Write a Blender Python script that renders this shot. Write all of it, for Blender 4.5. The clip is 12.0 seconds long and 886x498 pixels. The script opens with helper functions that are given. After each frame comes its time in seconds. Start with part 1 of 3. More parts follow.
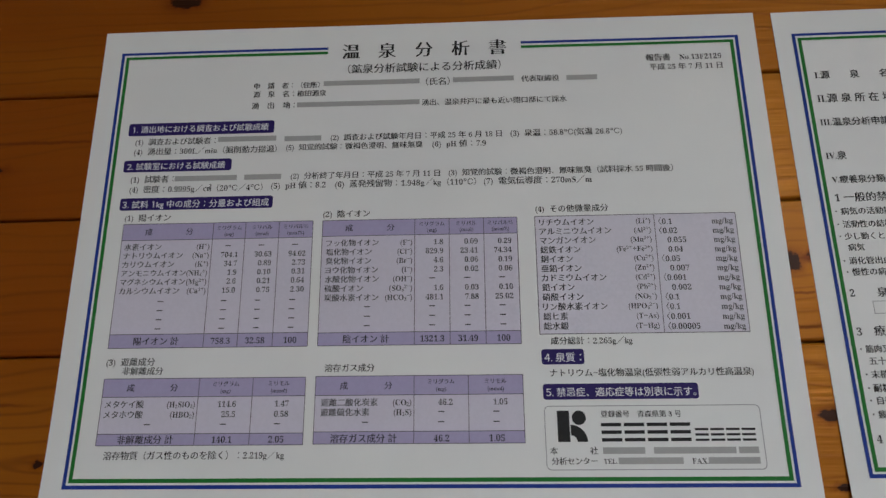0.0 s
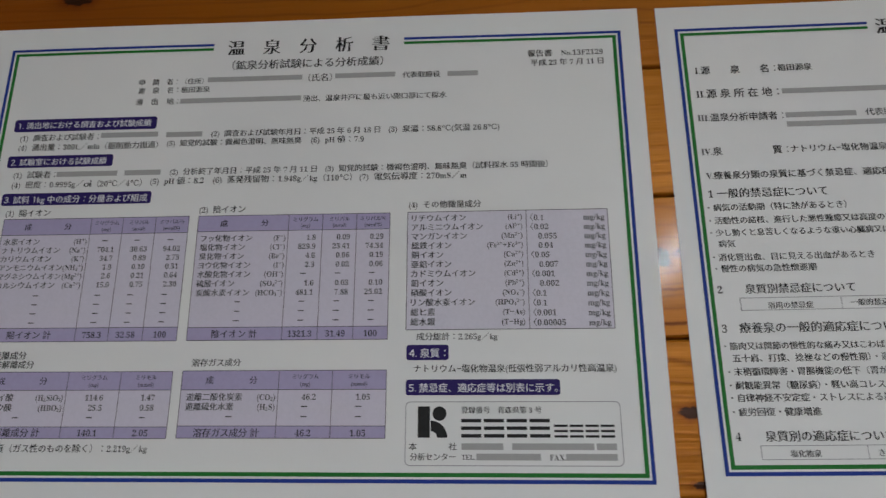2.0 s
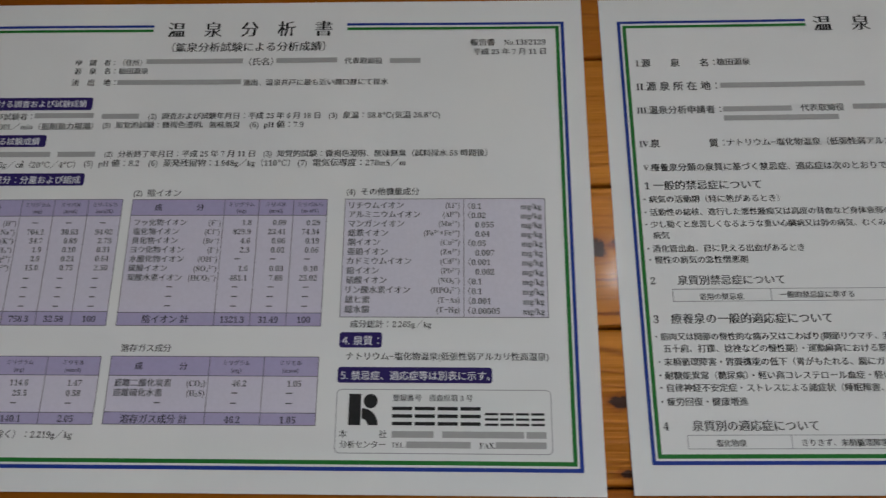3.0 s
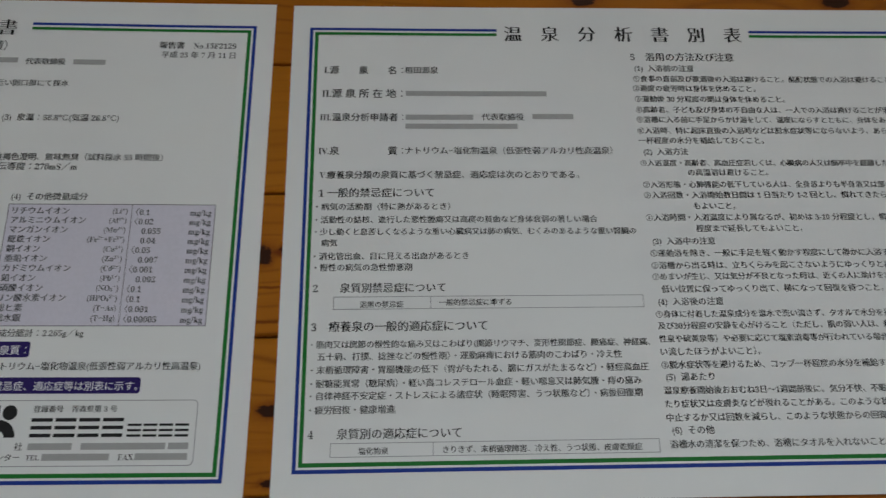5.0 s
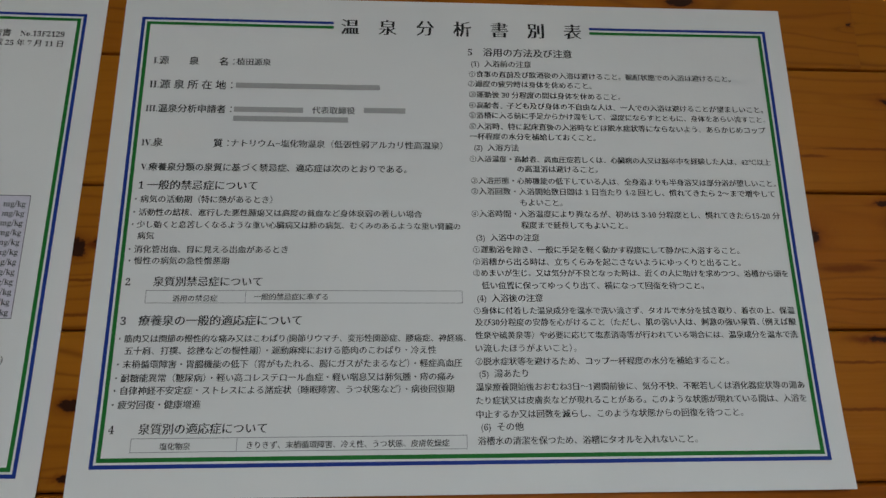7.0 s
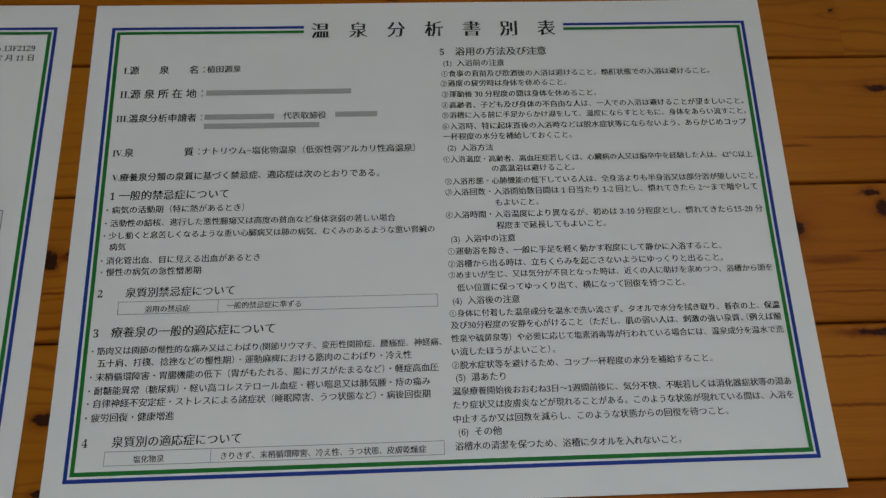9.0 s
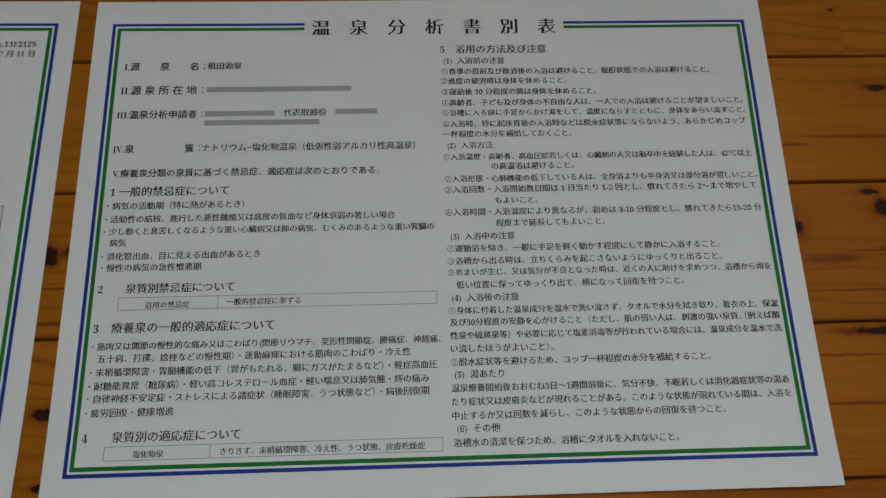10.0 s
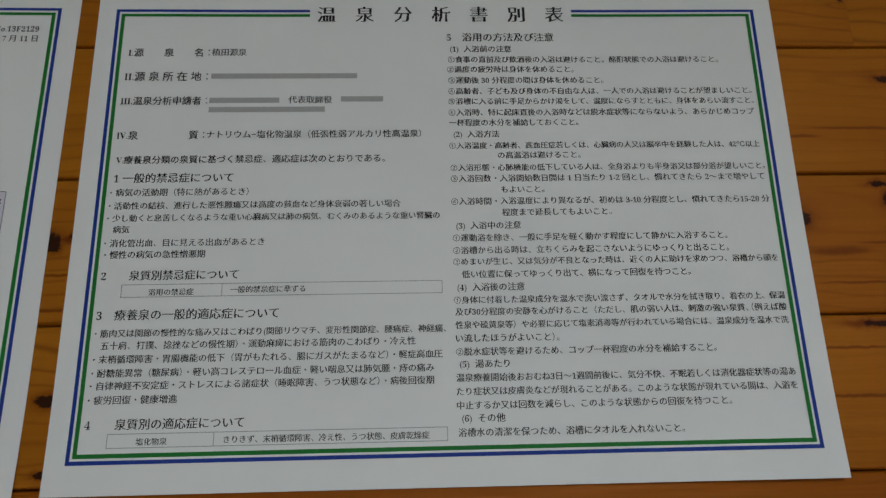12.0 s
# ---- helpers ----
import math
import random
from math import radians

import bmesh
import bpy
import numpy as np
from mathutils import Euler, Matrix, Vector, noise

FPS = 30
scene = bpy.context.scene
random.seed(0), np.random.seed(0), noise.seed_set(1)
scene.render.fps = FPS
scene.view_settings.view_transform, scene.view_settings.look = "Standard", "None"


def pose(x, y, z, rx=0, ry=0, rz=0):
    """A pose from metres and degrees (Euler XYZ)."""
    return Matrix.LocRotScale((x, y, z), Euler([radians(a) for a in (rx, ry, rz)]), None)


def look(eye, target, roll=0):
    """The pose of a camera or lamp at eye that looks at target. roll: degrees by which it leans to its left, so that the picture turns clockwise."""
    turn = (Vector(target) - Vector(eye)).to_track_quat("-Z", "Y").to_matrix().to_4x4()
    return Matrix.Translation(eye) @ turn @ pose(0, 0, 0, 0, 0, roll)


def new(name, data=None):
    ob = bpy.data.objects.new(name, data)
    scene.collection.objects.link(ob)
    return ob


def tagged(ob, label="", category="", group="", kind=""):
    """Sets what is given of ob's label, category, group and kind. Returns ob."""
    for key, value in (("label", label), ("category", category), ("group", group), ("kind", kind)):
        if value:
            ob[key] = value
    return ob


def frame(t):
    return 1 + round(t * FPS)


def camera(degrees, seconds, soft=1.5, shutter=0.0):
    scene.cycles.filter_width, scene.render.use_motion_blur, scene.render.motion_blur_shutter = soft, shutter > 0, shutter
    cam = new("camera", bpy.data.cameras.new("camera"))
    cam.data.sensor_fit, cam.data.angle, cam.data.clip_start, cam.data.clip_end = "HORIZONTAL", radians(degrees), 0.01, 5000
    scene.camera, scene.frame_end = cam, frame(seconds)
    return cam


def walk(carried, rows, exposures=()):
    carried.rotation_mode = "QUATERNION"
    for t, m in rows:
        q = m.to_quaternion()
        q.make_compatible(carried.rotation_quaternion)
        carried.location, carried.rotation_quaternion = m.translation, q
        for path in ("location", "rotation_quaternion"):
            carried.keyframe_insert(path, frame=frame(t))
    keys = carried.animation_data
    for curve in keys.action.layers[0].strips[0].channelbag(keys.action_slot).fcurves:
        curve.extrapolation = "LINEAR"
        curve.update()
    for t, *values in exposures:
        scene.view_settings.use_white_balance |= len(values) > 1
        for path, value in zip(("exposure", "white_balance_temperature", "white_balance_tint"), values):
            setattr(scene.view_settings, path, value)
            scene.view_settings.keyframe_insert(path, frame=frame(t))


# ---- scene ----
import collections

cam = camera(67.3, 12.0, soft=1.4, shutter=0.4)
PATH = [
    (0, (-0.0127, -0.5353, 1.5157), (-0.0860, 1.2626, 2.0059), -0.88),
    (0.5, (0.0115, -0.5306, 1.5127), (-0.0767, 1.2654, 2.0067), -0.28),
    (1, (0.0441, -0.5259, 1.5115), (-0.0627, 1.2701, 2.0047), -0.28),
    (1.5, (0.0721, -0.5241, 1.5112), (-0.0450, 1.2682, 2.0120), -0.38),
    (2, (0.1019, -0.5287, 1.5110), (0.0007, 1.2682, 2.0014), -0.48),
    (2.5, (0.1149, -0.5250, 1.5043), (0.0444, 1.2757, 1.9870), -0.28),
    (2.7, (0.1186, -0.5241, 1.5034), (0.0593, 1.2757, 1.9869), -0.18),
    (4.3, (0.2996, -0.5194, 1.5121), (0.3147, 1.2859, 1.9792), -0.28),
    (4.5, (0.3183, -0.5231, 1.5110), (0.3503, 1.2785, 1.9919), -0.38),
    (5, (0.3733, -0.5222, 1.5096), (0.4407, 1.2785, 1.9893), -0.78),
    (5.5, (0.3808, -0.5325, 1.5124), (0.5338, 1.2701, 1.9662), -1.18),
    (6, (0.4087, -0.5464, 1.5093), (0.5980, 1.2551, 1.9535), -0.88),
    (6.5, (0.4619, -0.5362, 1.5089), (0.6270, 1.2654, 1.9626), -0.58),
    (7, (0.5075, -0.5241, 1.5085), (0.6131, 1.2785, 1.9767), -0.48),
    (7.5, (0.5309, -0.5222, 1.5092), (0.5992, 1.2794, 1.9880), -1.08),
    (9.5, (0.5402, -0.5166, 1.5092), (0.6076, 1.2841, 1.9870), -1.88),
    (10, (0.5402, -0.5185, 1.5082), (0.6066, 1.2841, 1.9814), -1.58),
    (10.5, (0.5383, -0.5194, 1.5073), (0.6047, 1.2841, 1.9786), -1.28),
    (11, (0.5364, -0.5175, 1.5064), (0.6019, 1.2878, 1.9721), -1.08),
    (11.5, (0.5364, -0.5147, 1.5045), (0.6019, 1.2896, 1.9730), -1.08),
    (12, (0.5355, -0.5138, 1.5045), (0.6028, 1.2924, 1.9646), -1.18),
]
walk(cam, [(t, look(eye, target, roll)) for t, eye, target, roll in PATH],
     [(0, 0.0, 6500, 10), (2.5, -0.04, 6500, 10), (4.5, -0.17, 6400, 7), (7.5, -0.23, 6390, 6), (12, -0.25, 6400, 5)])

# ---- world, lights ----
world = bpy.data.worlds.new("dim_surroundings")
world.use_nodes = True
world.node_tree.nodes["Background"].inputs["Color"].default_value = (0.5, 0.52, 0.55, 1)
world.node_tree.nodes["Background"].inputs["Strength"].default_value = 0.05
scene.world = world
LAMP_STRENGTH = 162.0
LAMP_PLACE = (1.1, -2.85)

# the room round the notices
ROOM_X0, ROOM_X1, ROOM_Y0, FLOOR_Z, CEILING_Z = -2.6, 3.4, -4.2, 0.0381, 2.4081
PITCH = 0.1185        # width of one wall board


# ---- materials ----
def material(name, rough=0.6):
    m = bpy.data.materials.new(name)
    m.use_nodes = True
    n = m.node_tree.nodes["Principled BSDF"]
    n.inputs["Roughness"].default_value = rough
    return m, m.node_tree, n


def node(tree, kind, values=(), operation="", data_type="", blend_type=""):
    n = tree.nodes.new(kind)
    if operation:
        n.operation = operation
    if data_type:
        n.data_type, n.blend_type = data_type, blend_type
    for key, value in values:
        n.inputs[key].default_value = value
    return n


def maths(tree, operation, a, b=None, c=None):
    n = node(tree, "ShaderNodeMath", operation=operation)
    for i, v in enumerate((a, b, c)):
        if v is None:
            continue
        if isinstance(v, (int, float)):
            n.inputs[i].default_value = v
        else:
            tree.links.new(v, n.inputs[i])
    return n.outputs[0]


def noise_of(tree, vector, scale, detail=3.0, rough=0.5, distortion=0.0):
    n = node(tree, "ShaderNodeTexNoise", (("Scale", scale), ("Detail", detail), ("Roughness", rough), ("Distortion", distortion)))
    tree.links.new(vector, n.inputs["Vector"])
    return n.outputs["Fac"]


def ramp(tree, fac, *stops):
    n = node(tree, "ShaderNodeValToRGB")
    while len(n.color_ramp.elements) < len(stops):
        n.color_ramp.elements.new(0.5)
    for e, (p, c) in zip(n.color_ramp.elements, stops):
        e.position, e.color = p, (*c, 1)
    tree.links.new(fac, n.inputs["Fac"])
    return n.outputs["Color"]


def mix(tree, fac, a, b, blend="MIX"):
    n = node(tree, "ShaderNodeMix", data_type="RGBA", blend_type=blend)
    for i, v in ((0, fac), (6, a), (7, b)):
        if isinstance(v, (int, float)):
            n.inputs[i].default_value = v
        elif isinstance(v, tuple):
            n.inputs[i].default_value = (*v, 1)
        else:
            tree.links.new(v, n.inputs[i])
    return n.outputs[2]


def bump(tree, height, shader, strength, distance):
    n = node(tree, "ShaderNodeBump", (("Strength", strength), ("Distance", distance)))
    tree.links.new(height, n.inputs["Height"])
    tree.links.new(n.outputs[0], shader.inputs["Normal"])


# knots of the pine boards: x, z, half length, half height
KNOTS = [(-0.275, 1.911, 0.018, 0.010), (-0.436, 1.744, 0.014, 0.004), (-0.356, 1.495, 0.006, 0.004),
         (0.248, 1.644, 0.009, 0.009), (0.267, 1.648, 0.010, 0.004), (0.259, 1.522, 0.010, 0.006), (0.261, 1.470, 0.009, 0.003),
         (0.524, 1.883, 0.015, 0.007), (0.758, 1.884, 0.017, 0.008), (0.945, 1.785, 0.014, 0.0042),
         (0.929, 1.673, 0.009, 0.008), (0.920, 1.687, 0.010, 0.003), (0.849, 1.658, 0.013, 0.010), (0.905, 1.571, 0.024, 0.004),
         (0.917, 1.861, 0.0022, 0.0022)]


# reddish resin streaks: x, z, half length, half height
STREAKS = [(0.878, 1.630, 0.026, 0.0035), (0.925, 1.637, 0.030, 0.0014), (0.898, 1.571, 0.030, 0.003), (0.862, 1.731, 0.014, 0.0013),
           (0.915, 1.738, 0.045, 0.0011), (0.880, 1.515, 0.040, 0.0013), (0.900, 1.604, 0.045, 0.0010), (0.875, 1.552, 0.035, 0.0012),
           (-0.42, 1.540, 0.050, 0.0016), (-0.40, 1.770, 0.060, 0.0014), (0.264, 1.646, 0.009, 0.0034), (0.253, 1.618, 0.03, 0.0010), (0.256, 1.590, 0.03, 0.0012)]


def pine():
    """Amber-varnished pine: growth rings along the board, swept round the knots."""
    m, t, s = material("varnished_pine", 0.3)
    place = node(t, "ShaderNodeNewGeometry").outputs["Position"]
    board = node(t, "ShaderNodeObjectInfo")
    info = board.outputs["Random"]
    shade = node(t, "ShaderNodeSeparateColor")
    t.links.new(board.outputs["Color"], shade.inputs[0])
    split = node(t, "ShaderNodeSeparateXYZ")
    t.links.new(place, split.inputs[0])
    x, y, z = split.outputs
    shift = maths(t, "MULTIPLY", info, 37.0)

    def stretched(fx, fz):
        c = node(t, "ShaderNodeCombineXYZ")
        t.links.new(maths(t, "MULTIPLY", maths(t, "ADD", x, shift), fx), c.inputs[0])
        t.links.new(maths(t, "MULTIPLY", y, fz), c.inputs[1])
        t.links.new(maths(t, "MULTIPLY", maths(t, "ADD", z, shift), fz), c.inputs[2])
        return c.outputs[0]

    # the toning drifts slowly along each board; span adds light falloff to the colour
    drift = maths(t, "MULTIPLY", maths(t, "SUBTRACT", noise_of(t, stretched(1.7, 4.0), 1.0, 1.0, 0.5), 0.5), 0.7)
    held = node(t, "ShaderNodeClamp")
    along = node(t, "ShaderNodeSeparateXYZ")
    t.links.new(node(t, "ShaderNodeTexCoord").outputs["Generated"], along.inputs[0])
    way = node(t, "ShaderNodeMapRange", (("From Min", 0.35), ("From Max", 0.8)))
    t.links.new(along.outputs[0], way.inputs[0])
    span = maths(t, "MULTIPLY", maths(t, "SUBTRACT", shade.outputs[1], shade.outputs[0]), way.outputs[0])
    t.links.new(maths(t, "ADD", maths(t, "ADD", shade.outputs[0], span), drift), held.inputs[0])
    toning = held.outputs[0]
    # knots have ragged outlines
    rag = node(t, "ShaderNodeTexNoise", (("Scale", 75.0), ("Detail", 3.0), ("Roughness", 0.65)))
    t.links.new(place, rag.inputs["Vector"])
    parts = node(t, "ShaderNodeSeparateColor")
    t.links.new(rag.outputs["Color"], parts.inputs[0])
    xr = maths(t, "ADD", x, maths(t, "MULTIPLY", maths(t, "SUBTRACT", parts.outputs[0], 0.5), 0.015))
    zr = maths(t, "ADD", z, maths(t, "MULTIPLY", maths(t, "SUBTRACT", parts.outputs[1], 0.5), 0.011))
    sweep, dark, halo = 0.0, 0.0, 0.0
    for kx, kz, rx, rz in KNOTS:
        dx = maths(t, "DIVIDE", maths(t, "SUBTRACT", xr, kx), rx)
        dz = maths(t, "DIVIDE", maths(t, "SUBTRACT", zr, kz), rz)
        dd = maths(t, "ADD", maths(t, "MULTIPLY", dx, dx), maths(t, "MULTIPLY", dz, dz))
        ex = maths(t, "DIVIDE", maths(t, "SUBTRACT", x, kx), rx * 2.6)
        ez = maths(t, "DIVIDE", maths(t, "SUBTRACT", z, kz), rz)
        ee = maths(t, "ADD", maths(t, "MULTIPLY", ex, ex), maths(t, "MULTIPLY", ez, ez))
        near = maths(t, "DIVIDE", 1.0, maths(t, "ADD", 1.0, maths(t, "MULTIPLY", ee, 0.30)))
        sweep = maths(t, "ADD", maths(t, "MULTIPLY", near, ez), sweep)
        halo = maths(t, "MAXIMUM", maths(t, "DIVIDE", 1.0, maths(t, "ADD", 1.0, maths(t, "MULTIPLY", maths(t, "MULTIPLY", dd, dd), 0.6))), halo)
        dark = maths(t, "MAXIMUM", maths(t, "SUBTRACT", 1.0, dd), dark)
    resin = 0.0
    for kx, kz, rx, rz in STREAKS:
        dx = maths(t, "DIVIDE", maths(t, "SUBTRACT", x, kx), rx)
        bent = maths(t, "ADD", zr, maths(t, "MULTIPLY", maths(t, "SUBTRACT", zr, z), -0.7))
        dz = maths(t, "DIVIDE", maths(t, "SUBTRACT", bent, kz), rz)
        dd = maths(t, "ADD", maths(t, "MULTIPLY", dx, dx), maths(t, "MULTIPLY", dz, dz))
        resin = maths(t, "MAXIMUM", maths(t, "DIVIDE", 1.0, maths(t, "ADD", 1.0, maths(t, "POWER", dd, 3.0))), resin)
    wobble = noise_of(t, stretched(3.0, 8.0), 1.0, 2.5, 0.5)
    fine = noise_of(t, stretched(4.0, 480.0), 1.0, 2.0, 0.6)
    streak = noise_of(t, stretched(1.5, 190.0), 1.0, 3.0, 0.55)
    broad = noise_of(t, stretched(0.8, 12.0), 1.0, 3.0, 0.55)
    phase = maths(t, "ADD", maths(t, "MULTIPLY", z, 460.0), maths(t, "MULTIPLY", wobble, 34.0))
    phase = maths(t, "ADD", phase, maths(t, "ADD", maths(t, "MULTIPLY", sweep, -4.5), maths(t, "MULTIPLY", info, 40.0)))
    ring = maths(t, "POWER", maths(t, "MULTIPLY", maths(t, "ADD", maths(t, "SINE", phase), 1.0), 0.5), 9.0)
    ring = maths(t, "MULTIPLY", ring, maths(t, "ADD", 0.25, maths(t, "MULTIPLY", broad, 1.1)))
    sparse = ramp(t, noise_of(t, stretched(1.1, 9.0), 1.0, 2.0, 0.5), (0.42, (0.2, 0.2, 0.2)), (0.66, (1, 1, 1)))
    ring = maths(t, "MULTIPLY", ring, sparse)
    base = ramp(t, broad, (0.25, (0.37, 0.119, 0.005)), (0.55, (0.46, 0.168, 0.008)), (0.8, (0.54, 0.218, 0.014)))
    tone = mix(t, toning, base, (0.235, 0.040, 0.001))
    lined = mix(t, ramp(t, streak, (0.42, (0, 0, 0)), (0.85, (0.24, 0.24, 0.24))), tone, mix(t, 0.5, tone, (0.10, 0.025, 0.003)))
    rings = mix(t, maths(t, "MULTIPLY", ring, 0.62), lined, (0.14, 0.030, 0.003))
    fibres = mix(t, maths(t, "MULTIPLY", fine, 0.2), rings, (0.20, 0.058, 0.006))
    streaked = mix(t, maths(t, "MULTIPLY", resin, 0.7), fibres, (0.13, 0.022, 0.002))
    haloed = mix(t, maths(t, "MULTIPLY", halo, 0.8), streaked, (0.15, 0.024, 0.002))
    ragged = noise_of(t, stretched(170.0, 420.0), 1.0, 3.0, 0.65)
    heart = maths(t, "SUBTRACT", maths(t, "MULTIPLY", maths(t, "MULTIPLY", dark, ragged), 7.0), 0.9)
    clamp = node(t, "ShaderNodeClamp")
    t.links.new(heart, clamp.inputs[0])
    knotted = mix(t, maths(t, "MULTIPLY", clamp.outputs[0], 0.9), haloed, (0.016, 0.006, 0.003))
    t.links.new(knotted, s.inputs["Base Color"])
    smear = noise_of(t, place, 9.0, 3.0, 0.6)
    t.links.new(maths(t, "MULTIPLY_ADD", smear, 0.2, 0.36), s.inputs["Roughness"])
    s.inputs["Specular IOR Level"].default_value = 0.12
    s.inputs["Metallic"].default_value = 0.22
    s.inputs["Coat Weight"].default_value = 0.11
    s.inputs["Coat Roughness"].default_value = 0.12
    wave = noise_of(t, stretched(5.0, 120.0), 1.0, 2.0, 0.5)
    height = maths(t, "ADD", maths(t, "MULTIPLY", ring, 0.2), maths(t, "ADD", wave, maths(t, "MULTIPLY", streak, 0.45)))
    bump(t, height, s, 0.7, 0.0012)
    return m


def paper():
    m, t, s = material("coated_paper", 0.55)
    place = node(t, "ShaderNodeNewGeometry").outputs["Position"]
    cloud = noise_of(t, place, 7.0, 3.0, 0.5)
    grain = noise_of(t, place, 900.0, 2.0, 0.6)
    tint = ramp(t, cloud, (0.3, (0.755, 0.755, 0.76)), (0.7, (0.79, 0.79, 0.785)))
    t.links.new(mix(t, maths(t, "MULTIPLY", grain, 0.06), tint, (0.6, 0.6, 0.6)), s.inputs["Base Color"])
    wave = noise_of(t, place, 11.0, 2.0, 0.5)
    bump(t, maths(t, "ADD", wave, maths(t, "MULTIPLY", grain, 0.02)), s, 0.35, 0.004)
    s.inputs["Specular IOR Level"].default_value = 0.35
    return m


def printed(name, colour, rough=0.55):
    """Printer's ink: slightly uneven solid colour."""
    m, t, s = material(name, rough)
    place = node(t, "ShaderNodeNewGeometry").outputs["Position"]
    uneven = noise_of(t, place, 350.0, 3.0, 0.6)
    light = tuple(min(1.0, c * 1.05 + 0.003) for c in colour)
    t.links.new(ramp(t, uneven, (0.35, colour), (0.7, light)), s.inputs["Base Color"])
    s.inputs["Specular IOR Level"].default_value = 0.12
    return m


def plaster(name, colour):
    m, t, s = material(name, 0.85)
    place = node(t, "ShaderNodeNewGeometry").outputs["Position"]
    toning = noise_of(t, place, 1.7, 4.0, 0.55)
    grit = noise_of(t, place, 160.0, 3.0, 0.6)
    dark = tuple(c * 0.86 for c in colour)
    t.links.new(ramp(t, toning, (0.3, dark), (0.7, colour)), s.inputs["Base Color"])
    bump(t, grit, s, 0.4, 0.001)
    return m


PINE = pine()
PAPER = paper()
INK = printed("black_ink", (0.022, 0.021, 0.022))
GREY_INK = printed("grey_bar_ink", (0.38, 0.375, 0.375))
RULE_INK = printed("rule_ink", (0.11, 0.10, 0.12))
FINE_INK = printed("fine_grey_ink", (0.33, 0.32, 0.34))
WHITE_INK = printed("paper_white", (0.70, 0.69, 0.74))
BLUE_INK = printed("blue_ink", (0.017, 0.044, 0.27))
GREEN_INK = printed("green_ink", (0.019, 0.170, 0.031))
INDIGO_INK = printed("indigo_ink", (0.026, 0.015, 0.115))
LILAC_INK = printed("pale_lilac_ink", (0.61, 0.575, 0.675))
SILVER_LILAC_INK = printed("silver_lilac_ink", (0.64, 0.612, 0.70))
VIOLET_INK = printed("violet_ink", (0.40, 0.355, 0.55))
PLASTER = plaster("grey_plaster", (0.36, 0.34, 0.31))
CEILING = plaster("white_ceiling_board", (0.78, 0.78, 0.77))
# dark backing behind the boards: shade in the open joints, put into its colour
DARK_GAP = plaster("gap_shade_brown", (0.085, 0.026, 0.008))
FLOORING = plaster("brown_vinyl_floor", (0.20, 0.13, 0.08))
ENAMEL, _, _ = material("white_enamel", 0.4)
ENAMEL.node_tree.nodes["Principled BSDF"].inputs["Base Color"].default_value = (0.8, 0.8, 0.79, 1)
GLOW = bpy.data.materials.new("lit_diffuser")
GLOW.use_nodes = True
GLOW.node_tree.nodes["Principled BSDF"].inputs["Base Color"].default_value = (0.9, 0.9, 0.9, 1)
GLOW.node_tree.nodes["Principled BSDF"].inputs["Emission Color"].default_value = (0.91, 1.0, 1.06, 1)
GLOW.node_tree.nodes["Principled BSDF"].inputs["Emission Strength"].default_value = LAMP_STRENGTH


# ---- building helpers ----
def part(name, bm, mat, parent=None, label=""):
    """Links a bmesh as one mesh object under a thing or a part."""
    me = bpy.data.meshes.new(name)
    bm.to_mesh(me)
    bm.free()
    me.materials.append(mat)
    ob = new(name, me)
    ob.parent = parent
    return tagged(ob, label)


def box(bm, x0, y0, z0, x1, y1, z1):
    bmesh.ops.create_cube(bm, size=1, matrix=Matrix.LocRotScale(((x0 + x1) / 2, (y0 + y1) / 2, (z0 + z1) / 2), None, (x1 - x0, y1 - y0, z1 - z0)))
    return bm


def slab(name, mat, label, x0, y0, z0, x1, y1, z1):
    return tagged(part(name, box(bmesh.new(), x0, y0, z0, x1, y1, z1), mat, None, label), category="structure", kind="structure")


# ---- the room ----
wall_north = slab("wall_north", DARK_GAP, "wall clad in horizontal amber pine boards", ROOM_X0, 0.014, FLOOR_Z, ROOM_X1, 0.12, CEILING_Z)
slab("wall_south", PLASTER, "plain grey plastered wall", ROOM_X0, ROOM_Y0 - 0.1, FLOOR_Z, ROOM_X1, ROOM_Y0, CEILING_Z)
slab("wall_west", PLASTER, "plain grey plastered side wall", ROOM_X0 - 0.1, ROOM_Y0 - 0.1, FLOOR_Z, ROOM_X0, 0.12, CEILING_Z)
slab("wall_east", PLASTER, "plain grey plastered side wall", ROOM_X1, ROOM_Y0 - 0.1, FLOOR_Z, ROOM_X1 + 0.1, 0.12, CEILING_Z)
slab("floor", FLOORING, "plain brown vinyl floor", ROOM_X0 - 0.1, ROOM_Y0 - 0.1, FLOOR_Z - 0.1, ROOM_X1 + 0.1, 0.12, FLOOR_Z)
slab("ceiling", CEILING, "plain white ceiling", ROOM_X0 - 0.1, ROOM_Y0 - 0.1, CEILING_Z, ROOM_X1 + 0.1, 0.12, CEILING_Z + 0.1)

# ceiling lamp that shines down on the notices
lamp = tagged(new("ceiling_lamp"), "white enamelled ceiling lamp with a lit tube diffuser", "lamp")
lamp.location = (*LAMP_PLACE, CEILING_Z)
bm = box(bmesh.new(), -0.09, -0.63, -0.03, 0.09, 0.63, 0)
bmesh.ops.bevel(bm, geom=bm.edges[:], offset=0.006, segments=2, affect="EDGES")
part("housing", bm, ENAMEL, lamp)
bm = box(bmesh.new(), -0.07, -0.60, -0.075, 0.07, 0.60, -0.031)
bmesh.ops.bevel(bm, geom=[e for e in bm.edges if all(v.co.z < -0.05 for v in e.verts)], offset=0.02, segments=3, affect="EDGES")
part("diffuser", bm, GLOW, lamp, "glowing white diffuser")


